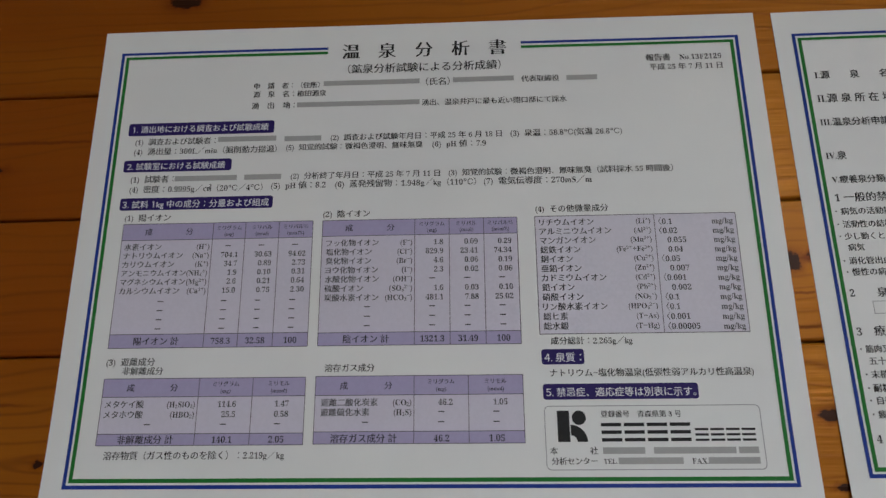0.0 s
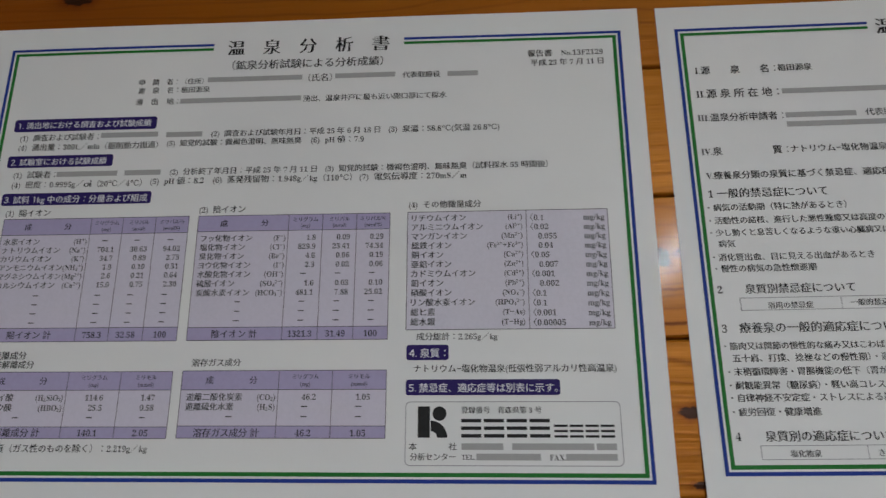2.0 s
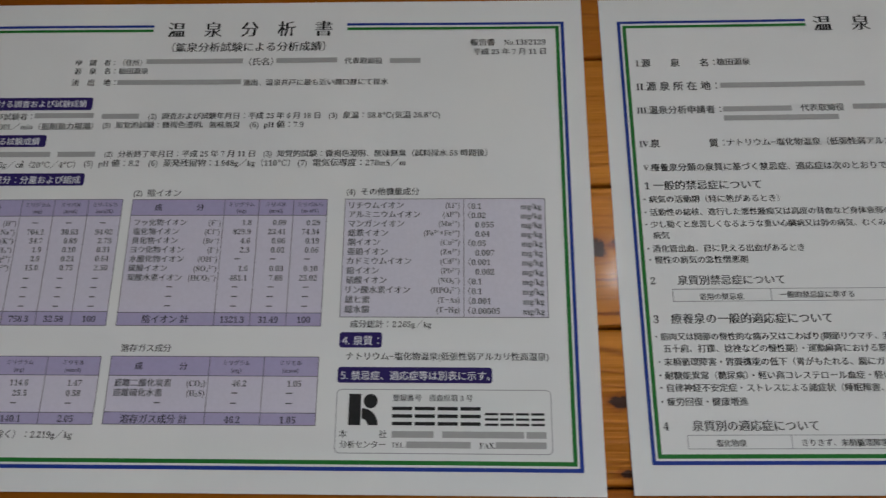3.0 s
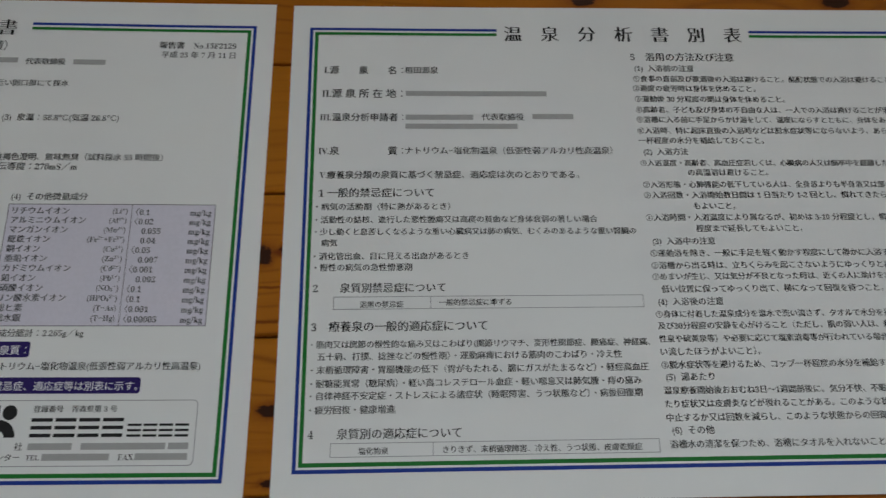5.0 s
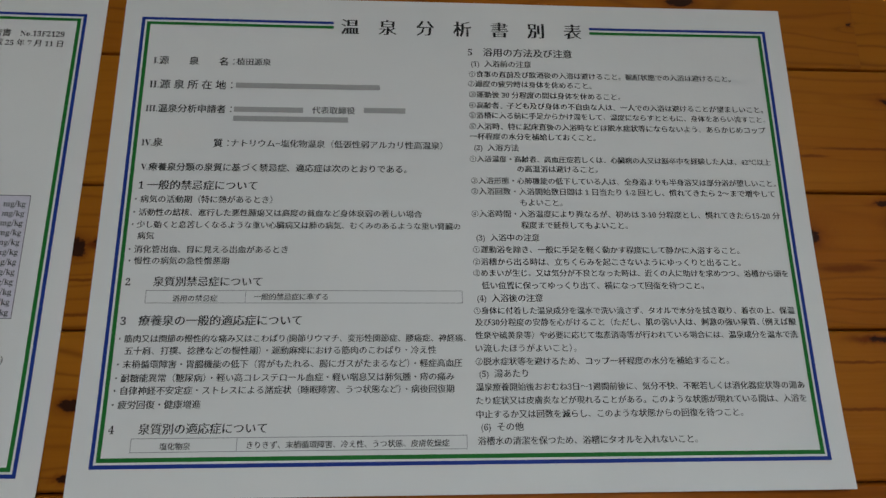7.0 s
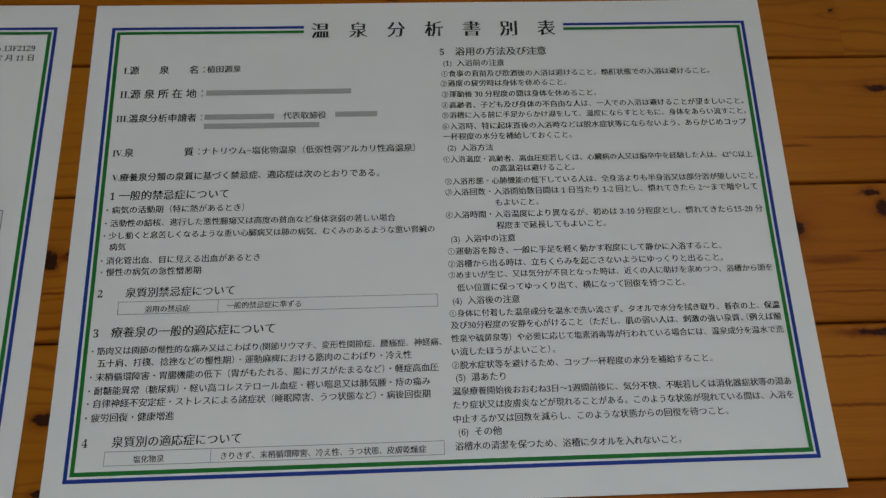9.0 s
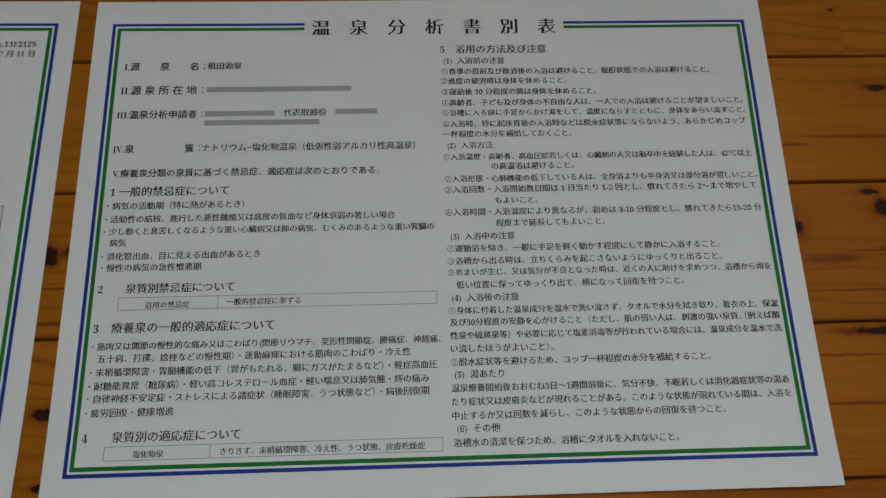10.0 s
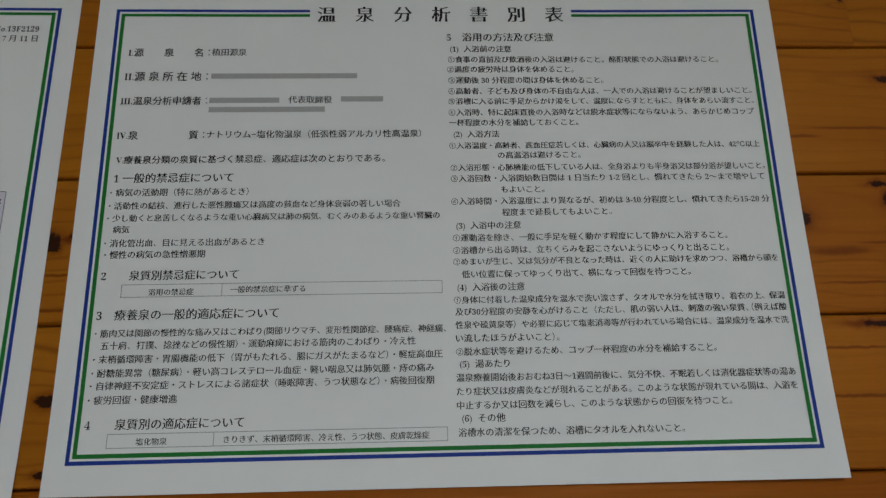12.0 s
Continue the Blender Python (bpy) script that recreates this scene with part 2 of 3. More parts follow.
# ---- the notices ----
BODY, BOLD, TITLE, WHITE = 0, 1, 2, 3


def lift(doc, u, v):
    """How far the sheet stands off the boards: flat but for one lower corner that curls, and a slight wave."""
    d = max(0.0, 1 - (u if doc["curl"] < 0 else doc["w"] - u) / 0.30)
    e = max(0.0, (v - 0.20) / 0.22)
    wave = 0.0003 * (1 + math.sin(u * 23 + doc["curl"]) * math.sin(v * 17 + 1.0))
    foot = 0.0025 * max(0.0, (v - 0.33) / 0.09) ** 2
    return 0.0004 + doc["lift"] * d ** 1.3 * e ** 1.3 + wave + foot


def on_sheet(doc, bm, proud):
    """Lays a flat bmesh, drawn in metres right and down, on the sheet's surface."""
    for vert in bm.verts:
        u, v = vert.co.x, vert.co.y
        vert.co = (u, -lift(doc, u, v) - proud, -v)
    return bm


def patch(bm, u0, v0, u1, v1, step=0.01):
    """A rectangle of small squares, so that it can follow the sheet."""
    nu, nv = max(1, math.ceil((u1 - u0) / step)), max(1, math.ceil((v1 - v0) / step))
    grid = [[bm.verts.new((u0 + (u1 - u0) * i / nu, v0 + (v1 - v0) * j / nv, 0)) for i in range(nu + 1)] for j in range(nv + 1)]
    for j in range(nv):
        for i in range(nu):
            bm.faces.new((grid[j][i], grid[j + 1][i], grid[j + 1][i + 1], grid[j][i + 1]))
    return bm


def rounded(bm, u0, v0, u1, v1, r, steps=4):
    """A rectangle with rounded corners, cut in strips."""
    cols = [r * (1 - math.cos(math.pi / 2 * i / steps)) for i in range(steps + 1)]
    n = max(1, math.ceil((u1 - u0 - 2 * r) / 0.01))
    us = [u0 + c for c in cols] + [u0 + r + (u1 - u0 - 2 * r) * i / n for i in range(1, n)] + [u1 - c for c in reversed(cols)]
    last = None
    for u in us:
        d = min(u - u0, u1 - u)
        inset = r - math.sqrt(max(0.0, r * r - (r - d) ** 2)) if d < r else 0.0
        pair = (bm.verts.new((u, v0 + inset, 0)), bm.verts.new((u, v1 - inset, 0)))
        if last:
            bm.faces.new((last[0], last[1], pair[1], pair[0]))
        last = pair
    return bm


def ring(bm, u0, v0, u1, v1, r, w, steps=5):
    """A thin outline with rounded corners."""
    def loop(o):
        pts = []
        for cu, cv, a0 in ((u1 - r, v0 + r, -90), (u1 - r, v1 - r, 0), (u0 + r, v1 - r, 90), (u0 + r, v0 + r, 180)):
            for i in range(steps + 1):
                a = radians(a0 + 90 * i / steps)
                pts.append((cu + (r - o) * math.cos(a), cv + (r - o) * math.sin(a)))
        out = []
        for (a, b), (c, d) in zip(pts, pts[1:] + pts[:1]):
            n = max(1, math.ceil(math.hypot(c - a, d - b) / 0.012))
            out += [(a + (c - a) * i / n, b + (d - b) * i / n) for i in range(n)]
        return out
    outer, inner = loop(0), loop(w)
    n = min(len(outer), len(inner))
    pairs = [(bm.verts.new((*outer[i], 0)), bm.verts.new((*inner[i], 0))) for i in range(n)]
    for a, b in zip(pairs, pairs[1:] + pairs[:1]):
        bm.faces.new((a[0], b[0], b[1], a[1]))
    return bm


# type faces: how far each outline grows across (x) and along the height (y), in ems; a book face has fine level strokes with a small flag at the end
FACES = {BODY: ("book", 0.019, -0.002, 1), BOLD: ("gothic", 0.016, 0.010, 0), TITLE: ("book", 0.030, -0.012, 1.7), WHITE: ("gothic", 0.012, 0.006, 0)}
RAISED = {"²": "2", "³": "3", "⁺": "+", "⁻": "−"}
LOWERED = {"₂": "2", "₃": "3", "₄": "4"}
ROMAN = {"Ⅰ": "I", "Ⅱ": "II", "Ⅲ": "III", "Ⅳ": "IV", "Ⅴ": "V"}
CIRCLED = "①②③④⑤⑥"
outlines = {}
glyphs = {}


def outline(ch):
    """The filled outline of one character at unit size: points, faces and advance width."""
    if ch not in outlines:
        found = []
        wide = ord(ch) >= 0x2E80 and ord(ch) < 0x10000
        for body in (ch,) if wide else (ch, ch + "字"):
            curve = bpy.data.curves.new("lettering", "FONT")
            curve.body, curve.resolution_u = body, 2
            ob = new("lettering", curve)
            me = bpy.data.meshes.new_from_object(ob.evaluated_get(bpy.context.evaluated_depsgraph_get()))
            found.append(([(p.co.x, p.co.y) for p in me.vertices], [tuple(f.vertices) for f in me.polygons]))
            bpy.data.objects.remove(ob)
            bpy.data.curves.remove(curve)
            bpy.data.meshes.remove(me)
        outlines[ch] = (*found[0], 1.0 if wide else max(x for x, y in found[1][0]) - 0.93)
    return outlines[ch]


def rim(points, faces):
    """For each point of an outline, the points before and after it round the filled face."""
    sides = {}
    for f in faces:
        turn = sum(points[p][0] * points[q][1] - points[q][0] * points[p][1] for p, q in zip(f, f[1:] + f[:1]))
        f = f if turn > 0 else f[::-1]
        for p, q in zip(f, f[1:] + f[:1]):
            sides[p, q] = True
    after, before = collections.defaultdict(list), collections.defaultdict(list)
    for p, q in sides:
        if (q, p) not in sides:
            after[p].append(q)
            before[q].append(p)
    return {i: (before[i][0], after[i][0]) for i in after if len(after[i]) == 1 and len(before[i]) == 1}


def grown(points, faces, ax, ay):
    """Moves an outline out by ax on its upright sides and by ay on its level ones."""
    def side(p, q):
        dx, dy = q[0] - p[0], q[1] - p[1]
        d = math.hypot(dx, dy) or 1.0
        nx, ny = dy / d, -dx / d
        return nx, ny, ax * nx * nx + ay * ny * ny
    moved, most = list(points), 2.0 * max(abs(ax), abs(ay))
    for i, (p, q) in rim(points, faces).items():
        x1, y1, d1 = side(points[p], points[i])
        x2, y2, d2 = side(points[i], points[q])
        cross = x1 * y2 - x2 * y1
        if abs(cross) > 0.15:
            dx, dy = (d1 * y2 - d2 * y1) / cross, (x1 * d2 - x2 * d1) / cross
        else:
            dx, dy = (x1 * d1 + x2 * d2) / 2, (y1 * d1 + y2 * d2) / 2
        far = math.hypot(dx, dy)
        k = min(1.0, most / far) if far else 0.0
        moved[i] = (points[i][0] + dx * k, points[i][1] + dy * k)
    return moved


def glyph(ch, style):
    """One character in a type face: points, faces and advance width."""
    if (ch, style) in glyphs:
        return glyphs[ch, style]
    face, ax, ay, flag = FACES[style]
    base = RAISED.get(ch) or LOWERED.get(ch)
    if base:
        points, faces, width = glyph(base, style)
        up = 0.30 if ch in RAISED else -0.10
        k = 0.72 if base in "+−" else 0.6
        out = [(x * k, y * k + up) for x, y in points], faces, width * k
    elif ch in ROMAN:
        points, faces, width = [], [], 0.0
        for c in ROMAN[ch]:
            p, f, w = outline(chr(0x1D400 + ord(c) - 65))
            faces = faces + [tuple(i + len(points) for i in g) for g in f]
            points = points + [(x * 0.9 + width, y) for x, y in p]
            width += w * 0.9
        out = points, faces, width
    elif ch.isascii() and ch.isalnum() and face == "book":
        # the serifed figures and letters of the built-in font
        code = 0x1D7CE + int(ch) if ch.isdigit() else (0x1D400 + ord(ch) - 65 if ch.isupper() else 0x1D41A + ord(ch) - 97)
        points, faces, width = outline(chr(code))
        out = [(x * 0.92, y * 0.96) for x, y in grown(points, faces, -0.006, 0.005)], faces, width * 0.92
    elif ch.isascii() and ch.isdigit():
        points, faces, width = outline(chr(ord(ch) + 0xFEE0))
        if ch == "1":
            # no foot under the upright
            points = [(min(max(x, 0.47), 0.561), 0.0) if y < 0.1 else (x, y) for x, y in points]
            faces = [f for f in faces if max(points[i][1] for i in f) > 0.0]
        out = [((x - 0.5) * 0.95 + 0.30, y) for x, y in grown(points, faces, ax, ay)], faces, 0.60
    else:
        points, faces, width = outline(ch)
        if not points:
            out = points, faces, width
        elif ch == "：":
            out = [(x + 0.25, y + 0.05) for x, y in points], faces, width
        elif ch in CIRCLED or not (ch.isalnum() or ch in "々㎤"):
            out = points, faces, width
        else:
            moved = grown(points, faces, ax, ay)
            ends = []
            if flag and ord(ch) >= 0x4E00:
                # the small triangular flag at the right end of a level stroke
                for i, (p, q) in rim(points, faces).items():
                    (x0, y0), (x1, y1), (x2, y2) = points[p], points[i], points[q]
                    if abs(x1 - x0) < 0.012 and 0.045 < y1 - y0 < 0.095 and x1 - x2 > 0.16 and abs(y2 - y1) < 0.012:
                        ends.append(moved[i])
            faces = list(faces)
            for x, y in ends:
                n = len(moved)
                moved += [(x - 0.085 * flag ** 0.5, y - 0.002), (x + 0.012, y - 0.002), (x - 0.028, y + 0.042 * flag ** 0.5)]
                faces.append((n, n + 1, n + 2))
            out = moved, faces, width
    glyphs[ch, style] = out
    return out


def lettering(body, style):
    """A row of letters of unit size: points, faces and its left and right end."""
    points, faces, at = [], [], 0.0
    for ch, after in zip(body, body[1:] + " "):
        p, f, width = glyph(ch, style)
        # stops and brackets that meet are set close
        if ch in "、）" and after in "。、・（":
            width -= 0.9 if after == "（" else 0.5
        faces += [tuple(i + len(points) for i in g) for g in f]
        points += [(x + at, y) for x, y in p]
        at += width
    return points, faces, min(x for x, y in points), max(x for x, y in points)


def line(doc, body, u, v, w, style=BODY, parent=None, em=None, align=0.0):
    """One printed row of writing: left end, middle height and width in millimetres. With em the width follows the letters, and align says which point u is."""
    mat, name = ((INK, "text_line"), (INK, "bold_text_line"), (INK, "title_text"), (WHITE_INK, "white_text"))[style]
    points, faces, x0, x1 = lettering(body, style)
    size = em / 1000 if em else w / 1000 / (x1 - x0)
    left = u / 1000 - align * size * (x1 - x0) if em else u / 1000
    rows = []
    for x, y in points:
        a, b = left + (x - x0) * size, v / 1000 - (y - 0.37) * size
        rows.append((a, -lift(doc, a, b) - 0.00032, -b))
    me = bpy.data.meshes.new(name)
    me.from_pydata(rows, [], faces)
    me.materials.append(mat)
    ob = new(name, me)
    ob.parent = doc["label"] if style == WHITE else parent or doc["root"]
    return tagged(ob)


def bar(doc, u, v, w, h=4.8, mat=None):
    """A plain bar in the place of a name, an address or a number."""
    bm = patch(bmesh.new(), u / 1000, (v - h / 2) / 1000, (u + w) / 1000, (v + h / 2) / 1000)
    return part("text_bar", on_sheet(doc, bm, 0.0003), mat or GREY_INK, doc["root"], "plain black bar" if mat else "plain grey bar")


def label(doc, u, v, w, h):
    """A rounded dark indigo heading label."""
    bm = rounded(bmesh.new(), u / 1000, v / 1000, (u + w) / 1000, (v + h) / 1000, 0.0022)
    doc["label"] = part("heading_label", on_sheet(doc, bm, 0.00016), INDIGO_INK, doc["root"], "dark indigo rounded heading label")


def rule(doc, parent, u0, v0, u1, v1, w=0.55, mat=None):
    """A thin printed line, upright or level."""
    du, dv = (w / 2, 0) if u0 == u1 else (0, w / 2)
    bm = patch(bmesh.new(), (u0 - du) / 1000, (v0 - dv) / 1000, (u1 + du) / 1000, (v1 + dv) / 1000)
    return part("rule", on_sheet(doc, bm, 0.00032), mat or RULE_INK, parent)


def frame_box(doc, u, v, w, h, r=0.0):
    """A thin outlined box."""
    if r:
        bm = ring(bmesh.new(), u / 1000, v / 1000, (u + w) / 1000, (v + h) / 1000, r / 1000, 0.0006)
        return part("outline_box", on_sheet(doc, bm, 0.0003), FINE_INK, doc["root"], "thin grey outlined box with rounded corners")
    bm = bmesh.new()
    for a, b, c, d in ((u, v, u + w, v + 0.5), (u, v + h - 0.5, u + w, v + h), (u, v + 0.5, u + 0.5, v + h - 0.5), (u + w - 0.5, v + 0.5, u + w, v + h - 0.5)):
        patch(bm, a / 1000, b / 1000, c / 1000, d / 1000)
    return part("outline_box", on_sheet(doc, bm, 0.0003), FINE_INK, doc["root"], "thin grey outlined box")


def notice(name, x, z, turn, size, curl, height, border, gap, tags):
    """A printed sheet with its blue and green border, which breaks off beside the title."""
    root = tagged(new(name), tags, "notice", "posted notices")
    root.location = (x, 0, z)
    root.rotation_euler.y = radians(-turn)
    doc = {"root": root, "curl": curl, "lift": height, "w": size[0], "label": None}
    bm = patch(bmesh.new(), 0, 0, *size, 0.009)
    on_sheet(doc, bm, 0)
    top = bm.faces[:]
    kept = bmesh.ops.extrude_face_region(bm, geom=top)
    for v in (g for g in kept["geom"] if isinstance(g, bmesh.types.BMVert)):
        v.co.y += 0.00025
    bmesh.ops.recalc_face_normals(bm, faces=bm.faces[:])
    for f in bm.faces:
        f.smooth = True
    for e in bm.edges:
        if e.calc_face_angle(0) > 0.8:
            e.smooth = False
    part("sheet", bm, PAPER, root, "white coated paper sheet")
    u0, v0, u1, v1 = border
    for edge, mat, inset, w in (("outer_border", BLUE_INK, 0.0, 2.9), ("inner_border", GREEN_INK, 4.55, 3.1)):
        a, b, c, d = u0 + inset, v0 + inset * 0.95, u1 - inset, v1 - inset
        bm = bmesh.new()
        for p, q, r, s in ((a, b, gap[0], b + w * 0.85), (gap[1], b, c, b + w * 0.85), (a, d - w, c, d), (a, b + w * 0.85, a + w, d - w), (c - w, b + w * 0.85, c, d - w)):
            patch(bm, p / 1000, q / 1000, r / 1000, s / 1000)
        part(edge, on_sheet(doc, bm, 0.0003), mat, root, "printed blue border line" if inset == 0 else "printed green border line")
    return doc


def table(doc, u, v, w, h, head, foot, cols, name, ink=LILAC_INK):
    """A pale lilac table with violet head and total rows and dark rules; returns its panel."""
    bm = patch(bmesh.new(), u / 1000, v / 1000, (u + w) / 1000, (v + h) / 1000)
    panel = part(name, on_sheet(doc, bm, 0.00012), ink, doc["root"], "pale lilac printed table")
    if head:
        bm = patch(bmesh.new(), u / 1000, v / 1000, (u + w) / 1000, (v + head) / 1000)
        part("table_head", on_sheet(doc, bm, 0.00022), VIOLET_INK, panel, "violet printed band")
        bm = patch(bmesh.new(), u / 1000, (v + h - foot) / 1000, (u + w) / 1000, (v + h) / 1000)
        part("table_total", on_sheet(doc, bm, 0.00022), VIOLET_INK, panel, "violet printed band")
        rule(doc, panel, u, v + head, u + w, v + head)
        rule(doc, panel, u, v + h - foot, u + w, v + h - foot)
    for y in (v, v + h):
        rule(doc, panel, u, y, u + w, y)
    for x in (u, *cols, u + w):
        rule(doc, panel, x, v, x, v + h)
    return panel


def head_cells(doc, panel, u, v, cols, right, head, units):
    """The writing in a table's head row."""
    first = cols[0] - u
    for s, f in (("成", 0.29), ("分", 0.74)):
        line(doc, s, u + first * f, v + head / 2, 0, parent=panel, em=6.5, align=0.5)
    edges = (*cols, right)
    for (a, b), (p, q) in zip(zip(edges, edges[1:]), units):
        line(doc, p, (a + b) / 2, v + head * 0.32, 0, parent=panel, em=4.4, align=0.5)
        line(doc, q, (a + b) / 2, v + head * 0.70, 0, parent=panel, em=4.6, align=0.5)


def ion_rows(doc, panel, u, cols, right, v, step, rows, dashes, dash_v):
    """Rows of a name, its formula and its amounts; a dash stands for nothing found."""
    edges = (*cols, right)
    for i, (name, formula, *amounts) in enumerate(rows):
        y = v + i * step
        line(doc, name, u, y, 0, parent=panel, em=6.5 if len(name) < 9 else 6.25)
        line(doc, formula, cols[0] - 2.0, y, 0, parent=panel, em=6.7, align=1.0)
        for (a, b), s in zip(zip(edges, edges[1:]), amounts):
            if s == "－":
                dash(doc, panel, (a + b) / 2, y)
            else:
                line(doc, s, b - (5.2 if b - a < 35 else 12.6), y, 0, parent=panel, em=6.6, align=1.0)
    for i in range(dashes):
        for x in ((u - 3 + cols[0]) / 2, *((a + b) / 2 for a, b in zip(edges, edges[1:]))):
            dash(doc, panel, x, dash_v + i * step)


def dash(doc, panel, u, v):
    bm = patch(bmesh.new(), (u - 2.4) / 1000, (v - 0.4) / 1000, (u + 2.4) / 1000, (v + 0.4) / 1000)
    return part("dash", on_sheet(doc, bm, 0.00032), INK, panel)


def total_cells(doc, panel, u, cols, right, v, texts):
    edges = (u, *cols, right)
    for (a, b), s in zip(zip(edges, edges[1:]), texts):
        line(doc, s, (a + b) / 2, v, 0, parent=panel, em=7.2, align=0.5)


# ---- the analysis notice ----
A = notice("analysis_notice", -0.3463, 1.8793, -0.48, (0.594, 0.420), -1, 0.002, (17.2, 22.0, 578.1, 403.3), (209.8, 385.1),
           "white printed hot spring analysis sheet with lilac tables on pine boards")
line(A, "温　泉　分　析　書", 222.9, 27.0, 149.2, TITLE)
line(A, "（鉱泉分析試験による分析成績）", 228.5, 44.8, 138.0)
line(A, "申　請　者：（住所）", 143.6, 59.7, 59.7)
bar(A, 207.0, 58.7, 86.7)
line(A, "（氏名）", 299.3, 59.7, 21.4)
bar(A, 323.6, 58.7, 54.1)
line(A, "代表取締役", 384.2, 59.7, 33.6)
bar(A, 424.3, 59.7, 27.0)
line(A, "源　泉　名：植田源泉", 143.6, 68.1, 66.2)
line(A, "湧　出　地：", 142.7, 79.3, 39.2)
bar(A, 183.7, 79.3, 110.0)
line(A, "湧出、温泉井戸に最も近い開口部にて採水", 295.6, 80.2, 127.8)
line(A, "報告書　No.13F2129", 495.2, 42.0, 66.2)
line(A, "平成 25 年 7 月 11 日", 498.0, 51.3, 63.4)
label(A, 32.6, 93.7, 131.9, 12.1)
line(A, "1. 湧出地における調査および試験成績", 36.4, 99.8, 123.1, WHITE)
line(A, "(1)  調査および試験者：", 40.1, 111.9, 72.7)
bar(A, 114.7, 111.0, 52.2)
bar(A, 174.4, 111.9, 32.6)
line(A, "(2)  調査および試験年月日：平成 25 年 6 月 18 日", 215.4, 111.9, 150.1)
line(A, "(3)  泉温：58.8℃(気温 26.8℃)", 373.0, 111.9, 96.0)
line(A, "(4)  湧出量：300L／min（掘削動力揚湯）", 40.1, 121.2, 127.8)
line(A, "(5)  知覚的試験：微褐色澄明、無味無臭", 176.2, 120.3, 120.3)
line(A, "(6)  pH 値：7.9", 304.9, 120.3, 46.6)
label(A, 32.2, 129.2, 96.5, 11.2)
line(A, "2. 試験室における試験成績", 35.4, 135.2, 87.7, WHITE)
line(A, "(1)  試験者：", 40.1, 147.3, 38.2)
bar(A, 79.3, 147.3, 55.0)
bar(A, 140.8, 147.3, 32.6)
line(A, "(2)  分析終了年月日：平成 25 年 7 月 11 日", 181.8, 147.3, 129.6)
line(A, "(3)  知覚的試験：微褐色澄明、無味無臭（試料採水 55 時間後）", 318.9, 147.3, 190.2)
line(A, "(4)  密度：0.9995g／㎤（20℃／4℃）", 40.1, 156.7, 117.5)
line(A, "(5)  pH 値：8.2", 165.1, 155.7, 47.6)
line(A, "(6)  蒸発残留物：1.948g／kg（110℃）", 221.0, 155.7, 121.2)
line(A, "(7)  電気伝導度：270mS／m", 348.8, 155.7, 91.4)
label(A, 33.1, 164.6, 134.3, 11.2)
line(A, "3. 試料 1kg 中の成分：分量および組成", 35.4, 170.6, 128.7, WHITE)
line(A, "(1)  陽イオン", 39.2, 182.8, 40.1)
line(A, "(2)  陰イオン", 211.7, 182.8, 40.1)
line(A, "(4)  その他微量成分", 391.6, 181.8, 60.6)
line(A, "成分総計：2.265g／kg", 399.1, 292.8, 64.3)
line(A, "(3)  遊離成分", 39.2, 305.9, 40.1)
line(A, "非解離成分", 53.2, 313.3, 33.6)
line(A, "溶存物質（ガス性のものを除く）：2.219g／kg", 46.6, 378.6, 142.7)
line(A, "溶存ガス成分", 218.2, 312.4, 40.1)
label(A, 391.2, 299.3, 33.6, 12.1)
line(A, "4. 泉質：", 393.5, 305.9, 28.9, WHITE)
line(A, "ナトリウム−塩化物温泉(低張性弱アルカリ性高温泉)", 397.2, 318.0, 157.6)
label(A, 391.2, 326.4, 119.8, 12.1)
line(A, "5. 禁忌症、適応症等は別表に示す。", 393.5, 332.9, 115.6, WHITE)
frame_box(A, 391.2, 343.2, 164.6, 47.6, 4.0)
line(A, "登録番号　青森県第 3 号", 434.5, 349.7, 61.5)
line(A, "本　　　　社", 394.4, 376.7, 36.4)
bar(A, 434.5, 376.7, 31.7)
bar(A, 472.8, 376.7, 61.5)
bar(A, 536.2, 376.7, 14.9)
line(A, "分析センター", 395.4, 384.2, 34.5)
line(A, "TEL.", 434.5, 384.2, 10.3)
bar(A, 445.7, 384.2, 48.5)
line(A, "FAX.", 500.8, 384.2, 12.1)
bar(A, 512.9, 384.2, 38.2)

MG, MVAL, MVALP, MMOL = ("ミリグラム", "(mg)"), ("ミリバル", "(mval)"), ("ミリバル％", "(mval%)"), ("ミリモル", "(mmol)")
cols = (117.5, 145.5, 174.4)
panel = table(A, 38.9, 188.4, 164.4, 106.3, 14.5, 11.2, cols, "cation_table")
head_cells(A, panel, 38.9, 188.4, cols, 203.3, 14.5, (MG, MVAL, MVALP))
ion_rows(A, panel, 42.0, cols, 203.3, 208.9, 7.64, (
    ("水素イオン", "(H⁺)", "－", "－", "－"), ("ナトリウムイオン", "(Na⁺)", "704.1", "30.63", "94.02"),
    ("カリウムイオン", "(K⁺)", "34.7", "0.89", "2.73"), ("アンモニウムイオン", "(NH₄⁺)", "1.9", "0.10", "0.31"),
    ("マグネシウムイオン", "(Mg²⁺)", "2.6", "0.21", "0.64"), ("カルシウムイオン", "(Ca²⁺)", "15.0", "0.75", "2.30")), 4, 256.2)
total_cells(A, panel, 38.9, cols, 203.3, 289.2, ("陽イオン 計", "758.3", "32.58", "100"))

